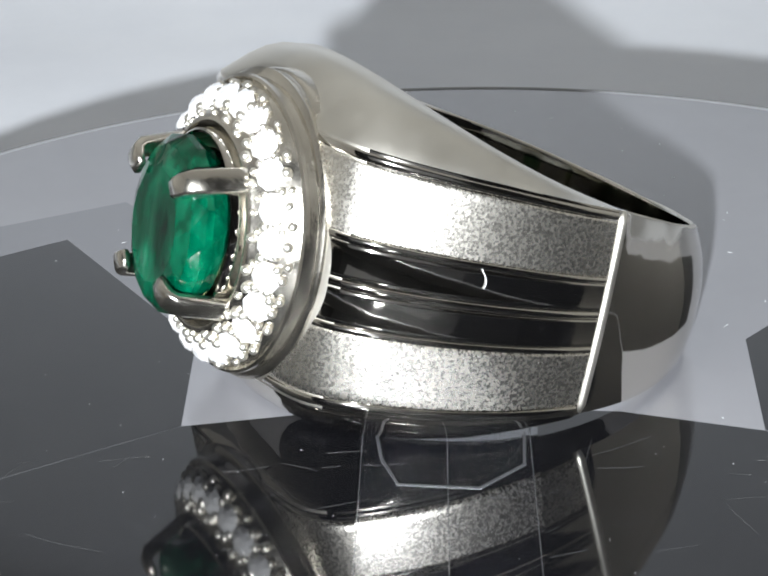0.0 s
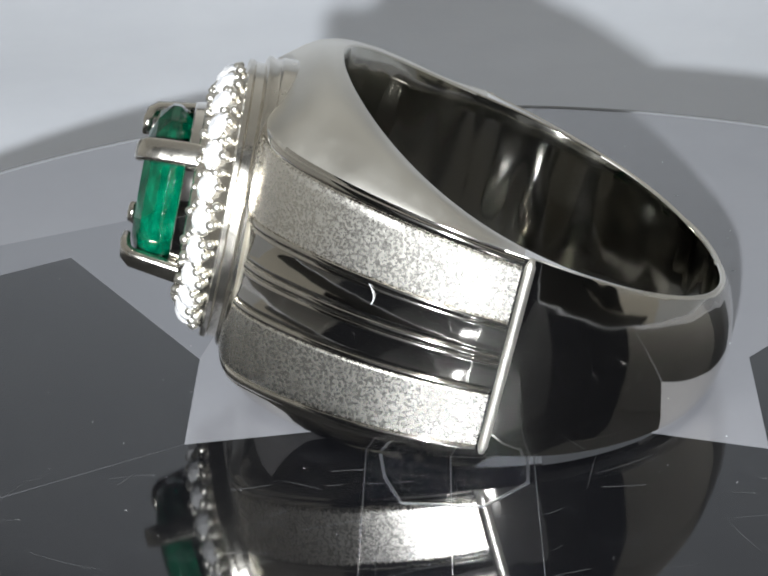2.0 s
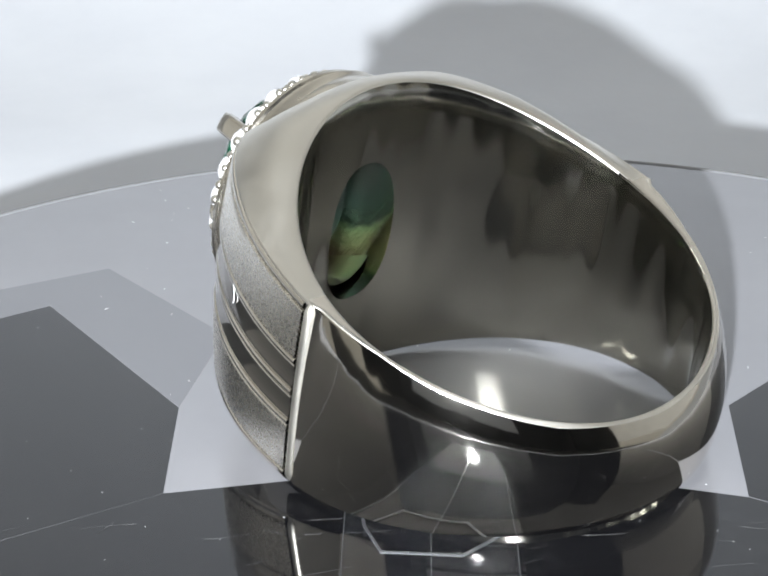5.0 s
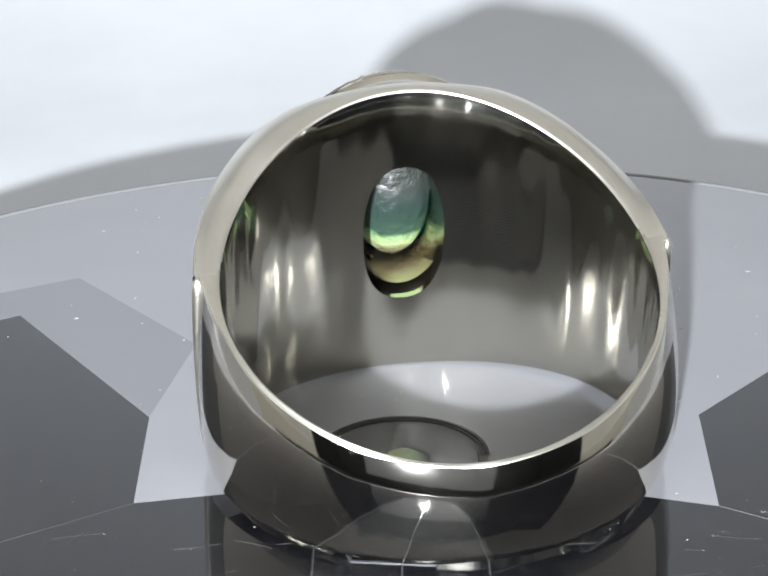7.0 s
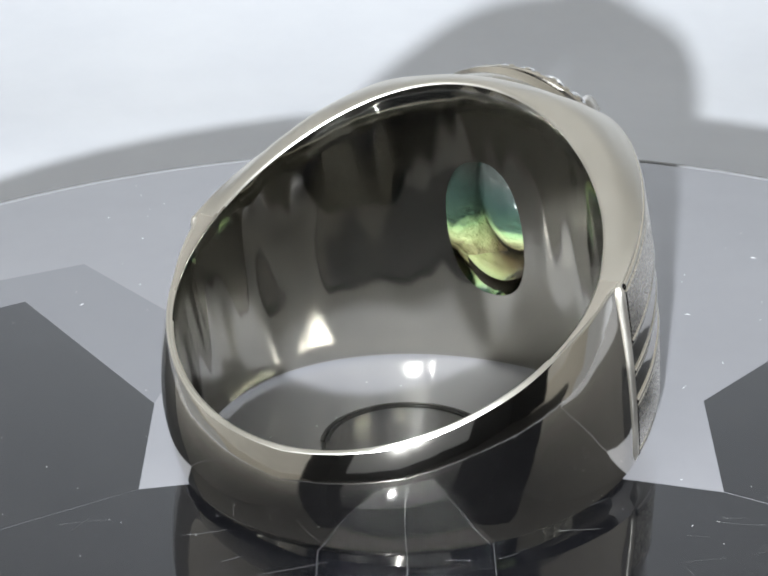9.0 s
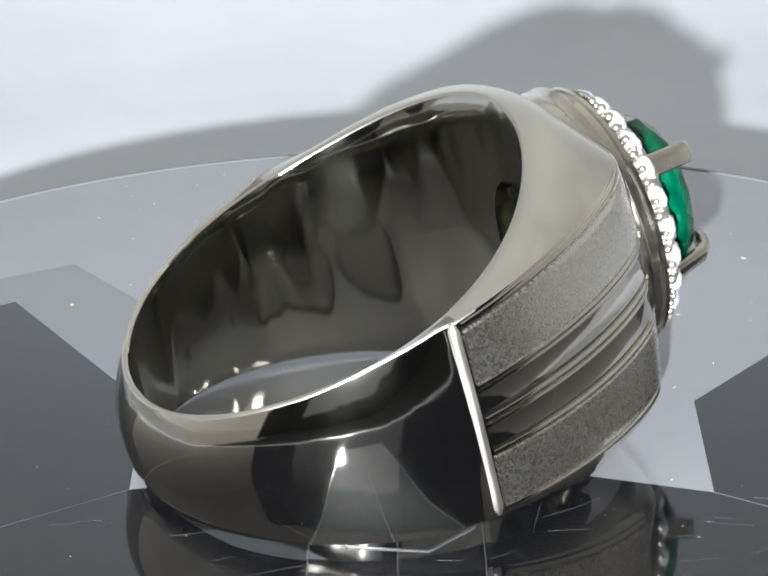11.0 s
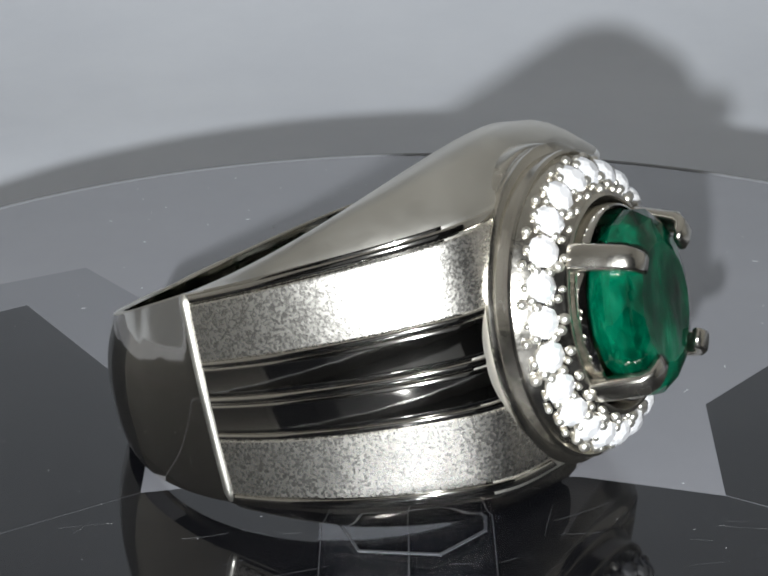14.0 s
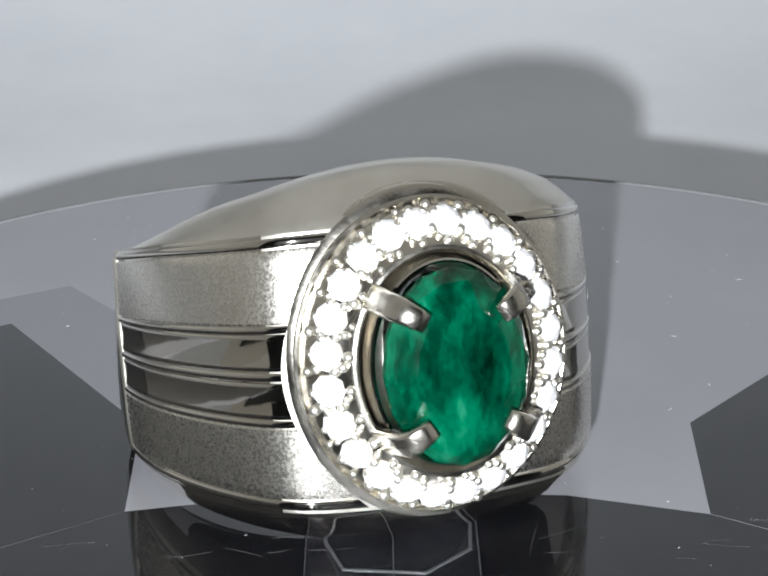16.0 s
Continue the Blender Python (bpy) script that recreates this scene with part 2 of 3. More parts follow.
def make_band(ring):
    rows = []
    count = 240
    for k in range(count):
        a = 2 * math.pi * k / count
        ro, ho, wide = outer(a), outer_half(a), offset(a)
        thick = ro - RI

        def flank(hi, edge):
            """From the hole's edge up over the flared side to the outside."""
            side = [(RI + 0.05, hi - 0.03), (RI + 0.14, hi + 0.01)]
            for f in (0.3, 0.5, 0.7, 0.86):
                bulge = 0.42 * math.sin(math.pi * f) * max(0.0, min(1.0, (hi - edge) / 1.2)) * min(1.0, thick / 2.0)
                side.append((RI + 0.14 + f * (thick - 0.2), hi + (edge - hi) * f ** 1.3 + bulge))
            return side + [(ro - 0.02, edge + 0.03)]

        top, low = flank(inner_top(a), ho + wide), flank(inner_low(a), ho - wide)
        sec = [(RI, z) for z in np.linspace(0.12 - inner_low(a), inner_top(a) - 0.12, 11)] + top
        for s in np.sin(np.linspace(1.46, -1.46, 25)):
            sec.append((ro + crown(a, s), s * ho + wide))
        sec += [(r, -z) for r, z in reversed(low)]
        rows.append([polar(r, a, z) for r, z in sec])
    verts, faces = grid(rows, True, True)
    ob = part("band", mesh("band", verts, faces, silver), ring, "polished silver band with a wide flared head")
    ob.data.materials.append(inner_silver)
    ob.data.materials.append(satin)
    for p in ob.data.polygons:
        c = p.center / MM
        a, r = math.atan2(c.y, c.x), math.hypot(c.x, c.y)
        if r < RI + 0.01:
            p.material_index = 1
        elif c.z > outer_top(a) or (abs(a) < radians(28) and c.z > -outer_low(a)):
            p.material_index = 2
    # the oval opening behind the stone
    cut = []
    for u in (8.0, 15.0):
        cut.append([(u, 2.05 * math.copysign(abs(math.cos(t)) ** 0.85, math.cos(t)), 0.4 + 3.9 * math.copysign(abs(math.sin(t)) ** 0.85, math.sin(t))) for t in np.linspace(0, 2 * math.pi, 48, endpoint=False)])
    v, f = grid(cut, False, True)
    f += [tuple(range(47, -1, -1)), tuple(range(48, 96))]
    cutter = new("cutter", mesh("cutter", v, f, silver))
    mod = ob.modifiers.new("opening", "BOOLEAN")
    mod.operation, mod.object, mod.solver = "DIFFERENCE", cutter, "EXACT"
    shaped = bpy.data.meshes.new_from_object(ob.evaluated_get(bpy.context.evaluated_depsgraph_get()))
    ob.modifiers.clear()
    ob.data = shaped
    bpy.data.objects.remove(cutter)
    return sharp(ob, 40)


def strip_mesh(name, side, s0, s1, lift, mat, crown=0.0, edge=0.12, steps=44, across=8):
    """A raised strip along a shoulder, between s0 and s1 of the width."""
    rows = []
    for k in range(steps + 1):
        q = k / steps
        def a_at(s):
            return side * ((BAR - 0.03) * (1 - q) + (HALO + radians(3.5) - radians(14) * s * s) * q)

        row = [surface(a_at(s0), s0, -0.1), surface(a_at(s0), s0 + (s1 - s0) * 0.01, lift - edge * 0.3)]
        for j in range(across + 1):
            f = 0.03 + 0.94 * j / across
            row.append(surface(a_at(s0 + (s1 - s0) * f), s0 + (s1 - s0) * f, lift + crown * (1 - (2 * f - 1) ** 2)))
        row += [surface(a_at(s1), s1 - (s1 - s0) * 0.01, lift - edge * 0.3), surface(a_at(s1), s1, -0.1)]
        rows.append(row)
    return mesh(name, *grid(rows), mat)


def make_shoulder(ring, side):
    for s0, s1 in ((0.37, 0.90), (-0.90, -0.37)):
        sharp(part("frosted_panel", strip_mesh("frosted_panel", side, s0, s1, 0.10, frosted), ring, "frosted sparkling silver panel"), 30)
    for s0, s1 in ((0.04, 0.31), (-0.31, -0.04)):
        part("polished_strip", strip_mesh("polished_strip", side, s0, s1, 0.06, silver, -0.05), ring, "mirror-polished concave silver strip")
    for s, w, h in ((0.34, 0.028, 0.12), (0.0, 0.03, 0.10), (-0.34, 0.028, 0.12), (0.945, 0.035, 0.10), (-0.945, 0.035, 0.10)):
        part("ridge", strip_mesh("ridge", side, s - w, s + w, h - 0.04, silver, 0.05, 0.05, 44, 4), ring)
    # the bar that closes the panels
    rows = []
    ro = outer(BAR) - 0.06
    for k in range(25):
        s = -1 + k / 12
        z = s * 4.74 + 0.1
        r0 = ro + dome(BAR) * (1 - s * s) * 0.9
        fat = 0.25 * (1 - 0.5 * max(0.0, abs(s) - 0.93) / 0.07)
        rows.append([polar(r0 + fat * math.cos(t), side * (BAR + fat / ro * math.sin(t)), z)
                     for t in np.linspace(0, 2 * math.pi, 14, endpoint=False)])
    v, f = grid(rows, False, True)
    f += [tuple(range(13, -1, -1)), tuple(range(24 * 14, 25 * 14))]
    part("bar", mesh("bar", v, f, satin), ring, "thin raised silver bar across the shoulder")


def oval(u, av, aw, count=96):
    return [(u, av * math.cos(t), HEAD_Z + aw * math.sin(t)) for t in np.linspace(0, 2 * math.pi, count, endpoint=False)]


def turned(name, profile, mat, count=96, cap=False):
    """An oval turned shape along the stone's axis, from (u, half across, half along)."""
    rows = [oval(u, a, b, count) for u, a, b in profile]
    v, f = grid(rows, False, True)
    if cap:
        f += [tuple(range(count - 1, -1, -1)), tuple(range((len(rows) - 1) * count, len(rows) * count))]
    return mesh(name, v, f, mat)


def make_head(ring):
    sharp(part("collar", turned("collar", (
        (10.9, 5.8, 7.2), (12.1, 5.9, 7.1), (12.35, 5.92, 7.1), (12.45, 5.88, 7.05), (12.5, 5.82, 6.98), (12.7, 5.85, 6.95), (12.9, 6.08, 7.05), (13.05, 6.1, 7.07), (13.15, 6.0, 6.9), (13.22, 5.85, 6.65),
        (13.6, 5.83, 6.63), (13.7, 5.97, 6.73), (13.9, 5.97, 6.73), (13.97, 5.85, 6.6), (13.92, 5.72, 6.48), (13.87, 5.66, 6.4),
        (14.5, 5.25, 6.05), (15.0, 4.65, 5.5), (15.2, 4.3, 5.15), (15.42, 4.08, 4.95), (15.55, 3.92, 4.8), (15.56, 3.78, 4.66), (15.4, 3.66, 4.54), (14.6, 3.5, 4.4), (14.2, 3.3, 4.2), (12.0, 2.7, 3.9), (10.6, 2.4, 3.8)), collar_silver), ring, "oval stepped silver head of the ring"), 40)
    sharp(part("gallery", turned("gallery", (
        (14.0, 3.5, 4.4), (15.6, 3.42, 4.36), (15.96, 3.34, 4.3), (16.02, 3.26, 4.22), (15.96, 3.16, 4.12), (14.0, 2.9, 3.9)), silver), ring,
        "polished gallery wall under the green stone"), 40)
    # small white stones round the oval, with beads between them
    count = 24
    gem = []
    for u, r in ((-0.45, 0.02), (0.0, 0.7), (0.06, 0.7), (0.24, 0.5), (0.36, 0.27)):
        gem.append([(u, r * math.cos(t), r * math.sin(t)) for t in np.linspace(0, 2 * math.pi, 9, endpoint=False)])
    v, f = grid(gem, False, True)
    f.append(tuple(range(36, 45)))
    stone = mesh("halo_stone", v, f, zircon, False)
    ball = []
    for k in range(7):
        b = -math.pi / 2 + math.pi * k / 6
        ball.append([(0.24 * math.sin(b), 0.24 * math.cos(b) * math.cos(t), 0.24 * math.cos(b) * math.sin(t))
                     for t in np.linspace(0, 2 * math.pi, 9, endpoint=False)])
    bead = mesh("bead", *grid(ball, False, True), satin)
    rng = random.Random(4)
    for k in range(count):
        t = 2 * math.pi * (k + 0.5) / count
        tilt = Matrix.Rotation(radians(33), 4, Vector((0, -math.sin(t), math.cos(t))))
        ob = part("halo_stone", stone, ring, "tiny faceted white stone")
        ob.matrix_local = Matrix.Translation((14.85 * MM, 4.9 * MM * math.cos(t), (HEAD_Z + 5.75 * math.sin(t)) * MM)) @ tilt @ pose(0, 0, 0, rng.uniform(0, 40), rng.uniform(-6, 6), rng.uniform(-6, 6))
    for k in range(count):
        for du, a, b, dt in ((14.3, 5.54, 6.34, 0.0), (14.62, 5.26, 6.06, -0.03), (14.72, 5.08, 5.88, 0.035), (15.1, 4.6, 5.44, 0.0), (15.3, 4.32, 5.15, -0.04), (15.42, 4.12, 4.97, 0.13),
                             (14.42, 5.46, 6.26, 0.13)):
            t = 2 * math.pi * k / count + dt + rng.uniform(-0.02, 0.02)
            ob = part("bead", bead, ring)
            ob.matrix_local = Matrix.Translation((du * MM, a * MM * math.cos(t), (HEAD_Z + b * math.sin(t)) * MM)) @ Matrix.Scale(rng.uniform(0.6, 1.1), 4)


def make_gem(ring):
    A, B = 3.08, 4.08
    count = 16

    def level(u, f, turn=0.0, n=count):
        return [(u + STONE_UP, f * A * math.cos(t + turn), HEAD_Z + f * B * math.sin(t + turn)) for t in np.linspace(0, 2 * math.pi, n, endpoint=False)]

    h = math.pi / count
    rows = [level(16.05, 1.0), level(16.4, 1.0), level(16.95, 0.88, h), level(17.3, 0.64)]
    verts = [p for r in rows for p in r]
    faces = []
    for i in range(count):
        j = (i + 1) % count
        faces.append((i, j, count + j, count + i))
        faces += [(count + i, count + j, 2 * count + i), (count + j, 2 * count + j, 2 * count + i)]
        faces += [(2 * count + i, 3 * count + j, 3 * count + i), (2 * count + i, 2 * count + j, 3 * count + j)]
    faces.append(tuple(range(3 * count, 4 * count)))
    base = len(verts)
    verts += level(15.2, 0.88, h) + level(14.2, 0.5) + [(13.4, 0, HEAD_Z)]
    for i in range(count):
        j = (i + 1) % count
        faces += [(i, base + i, j), (j, base + i, base + j)]
        faces += [(base + i, base + count + j, base + j), (base + i, base + count + i, base + count + j)]
        faces.append((base + count + i, base + 2 * count, base + count + j))
    part("gemstone", mesh("gemstone", verts, faces, emerald, False), ring, "faceted oval deep green stone with cloudy inclusions")
    back = []
    for u, f in ((14.4, 1.0), (13.8, 0.97), (12.9, 0.85), (12.3, 0.55), (12.1, 0.12)):
        back.append([(u, f * 2.15 * math.cos(t), 0.4 + f * 3.85 * math.sin(t)) for t in np.linspace(0, 2 * math.pi, 32, endpoint=False)])
    v, f = grid(back, False, True)
    f.append(tuple(range(4 * 32, 5 * 32)))
    part("stone_underside", mesh("stone_underside", v, f, refracted_emerald), ring, "underside of the stone with refracted light painted as colour bands")


def make_claw(ring, t):
    """A flat claw that rises beside the stone and folds over its edge."""
    out = Vector((0, 2.95 * math.cos(t), 3.95 * math.sin(t)))
    d = Vector((0, 3.95 * math.cos(t), 2.95 * math.sin(t))).normalized()
    side = Vector((1, 0, 0)).cross(d)
    path = [(13.6, 0.95, 0.60, 0.3), (15.2, 0.72, 0.58, 0.3), (16.5, 0.45, 0.56, 0.3), (17.1, 0.34, 0.54, 0.3), (17.4, 0.06, 0.50, 0.27), (17.5, -0.38, 0.47, 0.24), (17.5, -0.82, 0.42, 0.18)]
    rows = []
    for k, (u, o, half, thick) in enumerate(path):
        a, b = path[max(0, k - 1)], path[min(len(path) - 1, k + 1)]
        run = Vector((b[0] - a[0], 0, 0)) + d * (b[1] - a[1])
        nor = run.cross(side).normalized()
        c = Vector((u + STONE_UP * min(1.0, (u - 13.6) / 2), 0, HEAD_Z)) + out + d * o
        ring_pts = []
        for q in range(12):
            w = 2 * math.pi * q / 12
            cx, cy = math.cos(w), math.sin(w)
            px = math.copysign(abs(cx) ** 0.5, cx) * half
            py = math.copysign(abs(cy) ** 0.5, cy) * thick
            ring_pts.append(tuple(c + side * px + nor * py))
        rows.append(ring_pts)
    v, f = grid(rows, False, True)
    f += [tuple(range(11, -1, -1)), tuple(range(6 * 12, 7 * 12))]
    part("claw", mesh("claw", v, f, collar_silver), ring, "flat silver claw folded over the green stone")


def make_lint(ring):
    """One fine pale fibre that clings to a polished strip."""
    rows = []
    for k in range(9):
        q = k / 8
        c = Vector(surface(radians(52.6 + 1.6 * math.sin(2.2 * q)), 0.33 - 0.17 * q, 0.1))
        rows.append([tuple(c + Vector((0.02 * math.cos(t), 0.02 * math.sin(t), 0.012 * math.sin(t)))) for t in np.linspace(0, 2 * math.pi, 6, endpoint=False)])
    part("lint", mesh("lint", *grid(rows, False, True), dust), ring, "fine pale fibre")


def make_ring():
    ring = tagged(new("ring"), "silver signet ring with an oval green stone and white stone halo", "ring")
    make_band(ring)
    make_shoulder(ring, 1)
    make_shoulder(ring, -1)
    make_head(ring)
    make_gem(ring)
    make_lint(ring)
    for t in (40, 140, 220, 320):
        make_claw(ring, radians(t))
    return ring


# ---- the table, the disc and its dark shapes ----
def box(x0, x1, y0, y1, z0, z1):
    v = [(x, y, z) for z in (z0, z1) for y in (y0, y1) for x in (x0, x1)]
    return v, [(0, 1, 3, 2), (4, 5, 7, 6), (0, 1, 5, 4), (1, 3, 7, 5), (3, 2, 6, 7), (2, 0, 4, 6)]


FLOOR, CEILING = -760.0, 1750.0
THICK = 16.0                       # of the disc


def many(*boxes):
    v, f = [], []
    for b in boxes:
        bv, bf = box(*b)
        f += [tuple(i + len(v) for i in q) for q in bf]
        v += bv
    return v, f


def make_table():
    top = -THICK - 0.3
    table = tagged(new("table"), "cream wooden table under the white paper", "table")
    # Unseen tabletop, made cream to brighten what the silver mirrors.
    part("tabletop", mesh("tabletop", *box(-800, 800, -500, 500, top - 32, top), cream_wood, False), table)
    for x in (-740, 680):
        for y in (-440, 380):
            part("leg", mesh("leg", *box(x, x + 60, y, y + 60, FLOOR, top - 32.2), cream_wood, False), table)
    line = [(-30.0, -THICK), (20.0, -THICK), (70.0, -THICK), (105.0, -THICK)]
    # The sweep is added out of view to brighten the disc's mirror image.
    line += [(105 + 150 * math.sin(radians(a)), -THICK + 150 * (1 - math.cos(radians(a)))) for a in range(4, 69, 4)]
    line += [(line[-1][0] + 20 * k * math.cos(radians(68)), line[-1][1] + 20 * k * math.sin(radians(68))) for k in range(1, 14)]
    rows = [[(x, y, h) for x in (-420, 420)] + [(x, y, h - 0.28) for x in (420, -420)] for y, h in line]
    v, f = grid(rows, False, True)
    tagged(new("paper_sheet", mesh("paper_sheet", v, f, paper)), "white paper sheet that sweeps up behind the grey disc", "paper")


def make_lamp_and_screen():
    """Unseen stand-ins behind the lens for dark and grey shapes mirrored in the silver."""
    top = -THICK - 0.3
    line = [(-150, -140), (-120, -176), (150, -176), (190, -110)]
    rows = [[(x, y, top), (x, y, 250.0), (x * 1.02, y - 2.0, 250.0), (x * 1.02, y - 2.0, top)] for x, y in line]
    v, f = grid(rows, False, True)
    f += [(0, 1, 2, 3), (15, 14, 13, 12)]
    # Black screen added to darken what the silver mirrors.
    card = tagged(new("black_screen"), "black screen added behind the lens to darken the mirrored silver", "card")
    part("upright_panel", mesh("upright_panel", v, f, matte_black, False), card)
    # Laid over the table to keep its lit front out of the silver.
    part("base_panel", mesh("base_panel", *box(-122, 152, -174, -44, top + 0.4, top + 2.4), matte_black, False), card)
    # Grey panel added for the rectangle mirrored round the lamp's glint.
    backing = tagged(new("lamp_backing"), "grey panel added behind the lamp for the rectangle mirrored round its glint", "lamp")
    part("body", mesh("body", *box(-86, 62, -172, -166, 6, 104), grey_plastic, False), backing)
    part("foot", mesh("foot", *box(-50, 30, -174, -164, top, 5.8), matte_black, False), backing)


def make_room():
    """Unseen beige room that the silver mirrors; the window behind the paper is added."""
    x0, x1, y0, y1, wall = -2000, 2000, -1700, 2400, 120
    wx, wz0, wz1 = 960, -220, 460
    v, f = box(x0, x1, y0, y1, FLOOR - 60, FLOOR)
    tagged(new("floor", mesh("floor", v, f, floor_wood, False)), "brown wooden floor of the room", "floor", kind="structure")
    for name, boxes in (
            ("wall_south", [(x0, x1, y0 - wall, y0, FLOOR, CEILING)]),
            ("wall_west", [(x0 - wall, x0, y0 - wall, y1 + wall, FLOOR, CEILING)]),
            ("wall_east", [(x1, x1 + wall, y0 - wall, y1 + wall, FLOOR, CEILING)]),
            ("wall_north", [(x0, -wx, y1, y1 + wall, FLOOR, CEILING), (wx, x1, y1, y1 + wall, FLOOR, CEILING),
                            (-wx, wx, y1, y1 + wall, FLOOR, wz0), (-wx, wx, y1, y1 + wall, wz1, CEILING)])):
        tagged(new(name, mesh(name, *many(*boxes), plaster, False)), "warm beige plastered wall of the room", "wall", kind="structure")
    v, f = box(x0 - wall, x1 + wall, y0 - wall, y1 + wall, CEILING, CEILING + 80)
    tagged(new("ceiling", mesh("ceiling", v, f, plaster, False)), "plain beige plastered ceiling", "ceiling", kind="structure")


def make_disc():
    disc = tagged(new("display_disc"), "round glossy grey acrylic disc with dark shapes on white paper", "display disc")
    rows = []
    for r, z in ((0.01, 0.0), (20, 0.0), (41.5, 0.0), (41.5, -THICK + 0.2), (0.01, -THICK + 0.2)):
        rows.append([(0.8 + r * math.cos(t), r * math.sin(t), z) for t in np.linspace(0, 2 * math.pi, 160, endpoint=False)])
    v, f = grid(rows, False, True)
    sharp(part("plate", mesh("plate", v, f, acrylic), disc, "glossy pale grey top plate"), 50)
    rows = []
    for r, z in ((41.52, -0.02), (41.62, 0.05), (41.9, 0.06), (42.2, -0.1), (42.3, -0.4), (42.3, -THICK + 0.3), (42.0, -THICK), (41.52, -THICK)):
        rows.append([(0.8 + r * math.cos(t), r * math.sin(t), z) for t in np.linspace(0, 2 * math.pi, 160, endpoint=False)])
    v, f = grid(rows, True, True)
    sharp(part("rim", mesh("rim", v, f, rim_acrylic), disc, "pale rounded acrylic rim"), 50)
    for pts in DARK_SHAPES:
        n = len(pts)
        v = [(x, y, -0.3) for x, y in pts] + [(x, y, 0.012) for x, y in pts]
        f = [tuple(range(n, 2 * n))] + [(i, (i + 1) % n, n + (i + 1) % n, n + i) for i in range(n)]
        part("dark_shape", mesh("dark_shape", v, f, dark_acrylic, False), disc, "dark glossy shape on the disc with fine dust")
    for pts in GHOSTS:
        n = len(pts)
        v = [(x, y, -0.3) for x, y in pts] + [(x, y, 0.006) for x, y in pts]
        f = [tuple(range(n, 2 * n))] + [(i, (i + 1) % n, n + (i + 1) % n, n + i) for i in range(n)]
        part("ghost_outline", mesh("ghost_outline", v, f, ghost_acrylic, False), disc, "faint second image of a dark shape, painted on the disc")
    rng = random.Random(11)
    v, f = [], []
    for _ in range(260):
        r, t, turn = 40 * math.sqrt(rng.random()), rng.uniform(0, 2 * math.pi), rng.uniform(0, math.pi)
        long, wide = rng.choice((0.03, 0.04, 0.05, 0.06, 0.14)) * rng.uniform(0.6, 1.5), rng.uniform(0.012, 0.03)
        cx, cy = 0.8 + r * math.cos(t), r * math.sin(t)
        c, d = math.cos(turn), math.sin(turn)
        n = len(v)
        for px, py in ((-long, -wide), (long, -wide * 0.4), (long * 0.8, wide), (-long, wide * 0.7)):
            v.append((cx + px * c - py * d, cy + px * d + py * c, 0.004))
        v.append((cx, cy, 0.03))
        f += [(n, n + 1, n + 4), (n + 1, n + 2, n + 4), (n + 2, n + 3, n + 4), (n + 3, n, n + 4)]
    tagged(part("dust", mesh("dust", v, f, dust, False), disc, "pale dust specks and lint"), kind="stuff")
    v, f = [], []
    for _ in range(70):                                # hairline scratches, most of them across the front
        x, y = rng.uniform(-24, 24), rng.uniform(-26, -7)
        turn, bend = rng.gauss(0.1, 0.35) + rng.choice((0, 0, 0, 1.3)), rng.uniform(-0.15, 0.15)
        long, wide = rng.uniform(0.3, 1.8), rng.uniform(0.003, 0.011)
        n, steps = len(v), 6
        for k in range(steps + 1):
            q = k / steps
            a, w = turn + bend * (q - 0.5), wide * math.sin(math.pi * (0.08 + 0.84 * q))
            px, py = x + long * (q - 0.5) * 2 * math.cos(a), y + long * (q - 0.5) * 2 * math.sin(a)
            v += [(px + math.sin(a) * w, py - math.cos(a) * w, 0.0165), (px, py, 0.0225), (px - math.sin(a) * w, py + math.cos(a) * w, 0.0165)]
        for k in range(steps):
            a = n + 3 * k
            f += [(a, a + 1, a + 4, a + 3), (a + 1, a + 2, a + 5, a + 4)]
    tagged(part("scuffing", mesh("scuffing", v, f, scratch, False), disc, "fine pale scratches in the dark front shape"), kind="stuff")
    return disc


# Faint doubled image of a dark shape in the gloss, put into darker colour.
GHOSTS = [
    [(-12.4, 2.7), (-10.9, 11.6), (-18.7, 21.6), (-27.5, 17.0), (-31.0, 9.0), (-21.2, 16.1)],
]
# Dark polygons put into the disc's colour, outlined to fit the camera's view.
DARK_SHAPES = [
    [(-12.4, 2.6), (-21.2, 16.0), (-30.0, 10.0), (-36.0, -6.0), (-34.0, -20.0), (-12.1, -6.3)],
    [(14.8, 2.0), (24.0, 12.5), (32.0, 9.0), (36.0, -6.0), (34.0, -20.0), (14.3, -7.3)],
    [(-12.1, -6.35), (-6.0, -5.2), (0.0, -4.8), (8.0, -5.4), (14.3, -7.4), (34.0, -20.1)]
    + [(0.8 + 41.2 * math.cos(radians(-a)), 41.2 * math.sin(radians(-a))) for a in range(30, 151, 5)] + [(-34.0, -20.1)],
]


def rib(name, pts, wide, z0, z1, mat, parent, label=""):
    """A thin ridge along a line on the disc."""
    rows = []
    for k, (x, y) in enumerate(pts):
        a, b = pts[max(0, k - 1)], pts[min(len(pts) - 1, k + 1)]
        d = Vector((b[0] - a[0], b[1] - a[1])).normalized()
        nx, ny = -d.y * wide / 2, d.x * wide / 2
        rows.append([(x - nx, y - ny, z0), (x - nx * 0.7, y - ny * 0.7, z1), (x + nx * 0.7, y + ny * 0.7, z1), (x + nx, y + ny, z0)])
    v, f = grid(rows)
    return part(name, mesh(name, v, f, mat, False), parent, label)


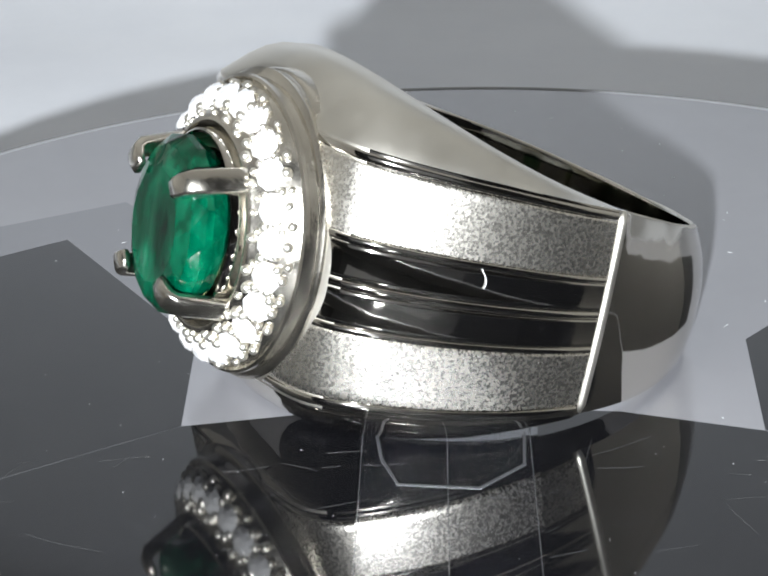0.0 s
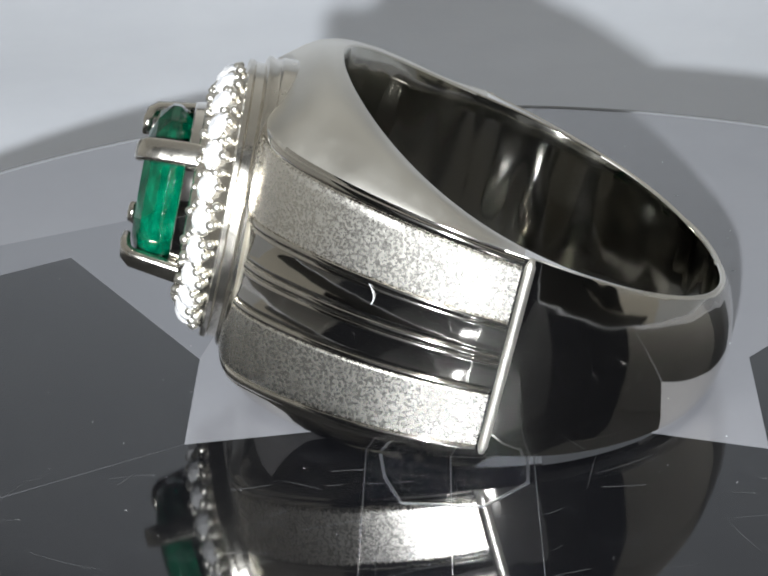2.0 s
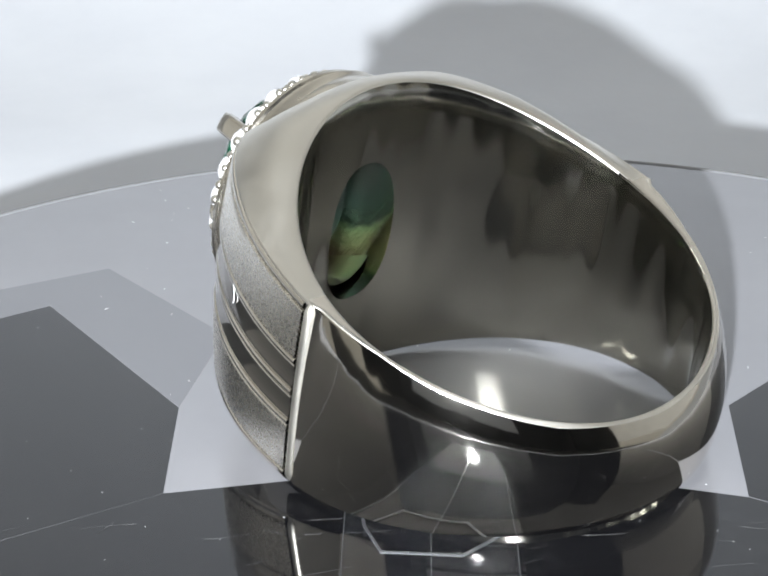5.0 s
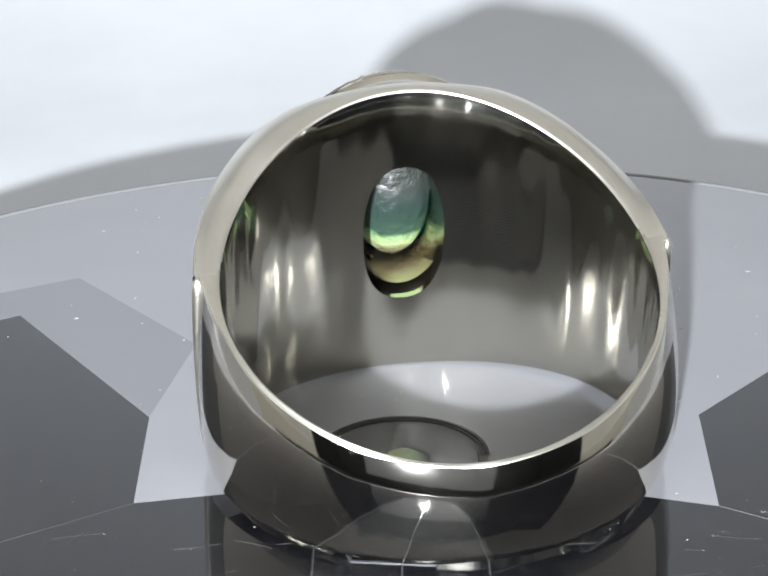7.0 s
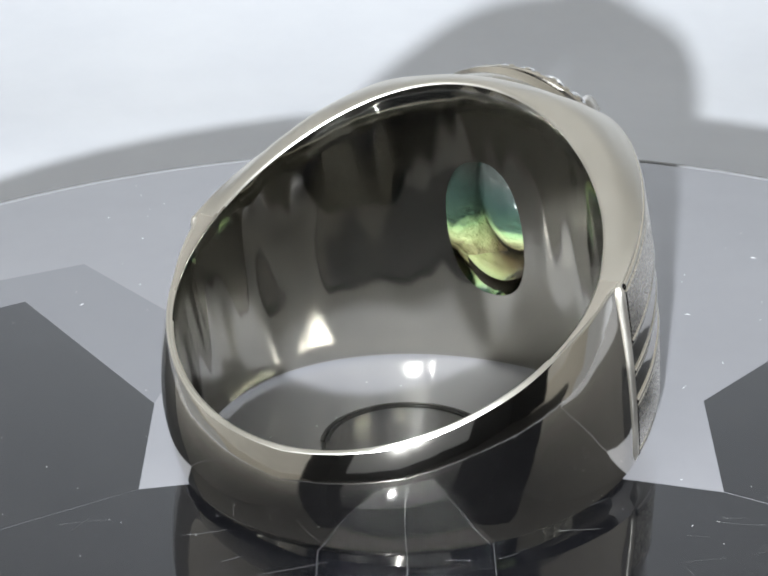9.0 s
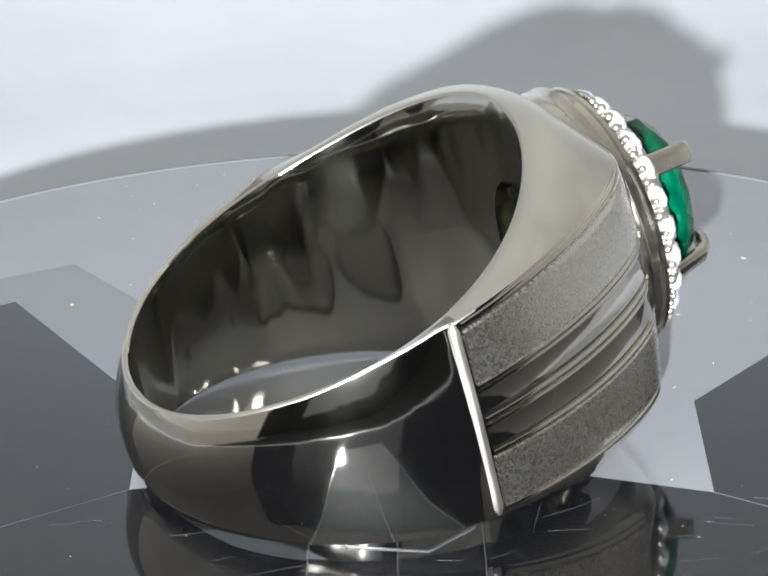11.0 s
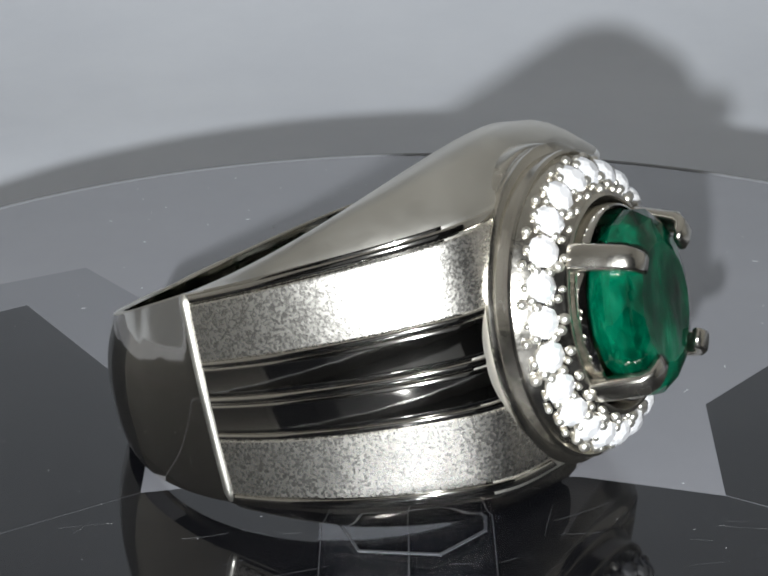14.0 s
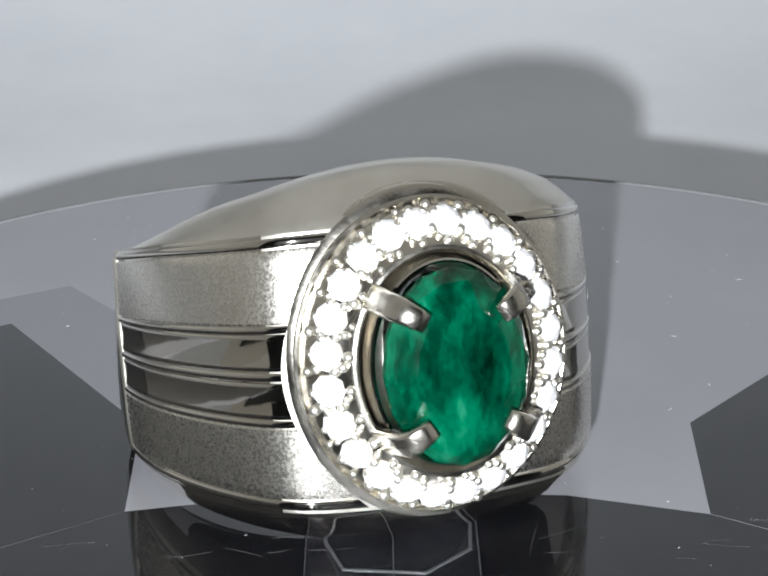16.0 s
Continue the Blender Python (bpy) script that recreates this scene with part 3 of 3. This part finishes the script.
def make_runner():
    """A clear strip let into the disc, round at its far end, with a hexagonal outline at its middle."""
    runner = tagged(new("clear_runner"), "clear acrylic strip set into the grey disc under the ring", "acrylic strip")
    # Strip and ribs stand in for thin lines, placed to fit the camera's view.
    half, mid = 3.75, -2.0
    arc = [(0.15 + half * 1.08 * math.cos(t), mid + half * 1.08 * math.sin(t)) for t in np.linspace(0, math.pi, 33)]
    outline = [(half, -30.0)] + arc + [(-half, -30.0)]
    n = len(outline)
    v = [(x, y, 0.03) for x, y in outline] + [(x, y, 0.075) for x, y in outline]
    f = [tuple(range(n, 2 * n)), tuple(range(n - 1, -1, -1))] + [(i, (i + 1) % n, n + (i + 1) % n, n + i) for i in range(n)]
    part("strip", mesh("strip", v, f, clear, False), runner).visible_shadow = False
    for x in (-half, half):
        rib("edge", [(x, mid), (x, -12.0), (x, -30.0)], 0.06, 0.0, 0.10, edge_acrylic, runner)
    rib("end_rim", arc, 0.24, 0.0, 0.12, edge_acrylic, runner, "rounded end of the strip")
    rib("end_edge", [(0.15 + (x - 0.15) * 0.93, mid + (y - mid) * 0.93) for x, y in arc], 0.12, 0.0, 0.11, edge_acrylic, runner)
    hexa = [(-3.1, -7.6), (-2.85, -9.7), (-2.1, -11.9), (1.4, -12.3), (3.4, -10.3), (3.5, -7.6)]
    rib("hex_outline", hexa, 0.2, 0.0, 0.1, edge_acrylic, runner, "six-sided outline on the strip")
    rib("groove", [(0.05, -7.0), (0.05, -30.0)], 0.06, 0.0, 0.10, edge_acrylic, runner)


make_table()
make_lamp_and_screen()
make_room()
make_disc()
make_runner()
the_ring = make_ring()

# ---- what moves ----
RING_X, RING_Y, RING_Z, RING_TILT, RING_ROLL = -3.03, -1.38, 5.40, 13.5, -0.9
TURNS = [  # seconds, degrees round the upright axis
    (0.0, -145.80),
    (0.5, -154.16),
    (1.0, -161.90),
    (1.5, -169.33),
    (2.0, -176.82),
    (2.5, -185.55),
    (3.0, -194.49),
    (3.5, -203.12),
    (4.0, -211.29),
    (4.2, -214.39),
    (4.7, -222.46),
    (5.2, -230.47),
    (5.7, -238.58),
    (6.3, -248.81),
    (6.5, -252.13),
    (7.0, -260.94),
    (7.5, -270.23),
    (8.0, -279.73),
    (8.5, -289.07),
    (9.0, -298.08),
    (9.5, -307.04),
    (9.7, -310.63),
    (10.2, -319.60),
    (10.7, -328.80),
    (11.2, -338.44),
    (11.8, -350.81),
    (12.0, -354.93),
    (12.5, -365.79),
    (13.0, -376.04),
    (13.5, -385.10),
    (14.0, -394.06),
    (14.5, -402.73),
    (15.0, -411.83),
    (15.5, -421.64),
    (16.0, -432.30),
]


def motions():
    rows = []
    for t, turn in TURNS:
        rows.append((t, pose(0, 0, 0, 0, 0, turn) @ pose(RING_X * MM, RING_Y * MM, RING_Z * MM, 0, -RING_TILT, 0) @ pose(0, 0, 0, RING_ROLL)))
    walk(the_ring, rows)


motions()
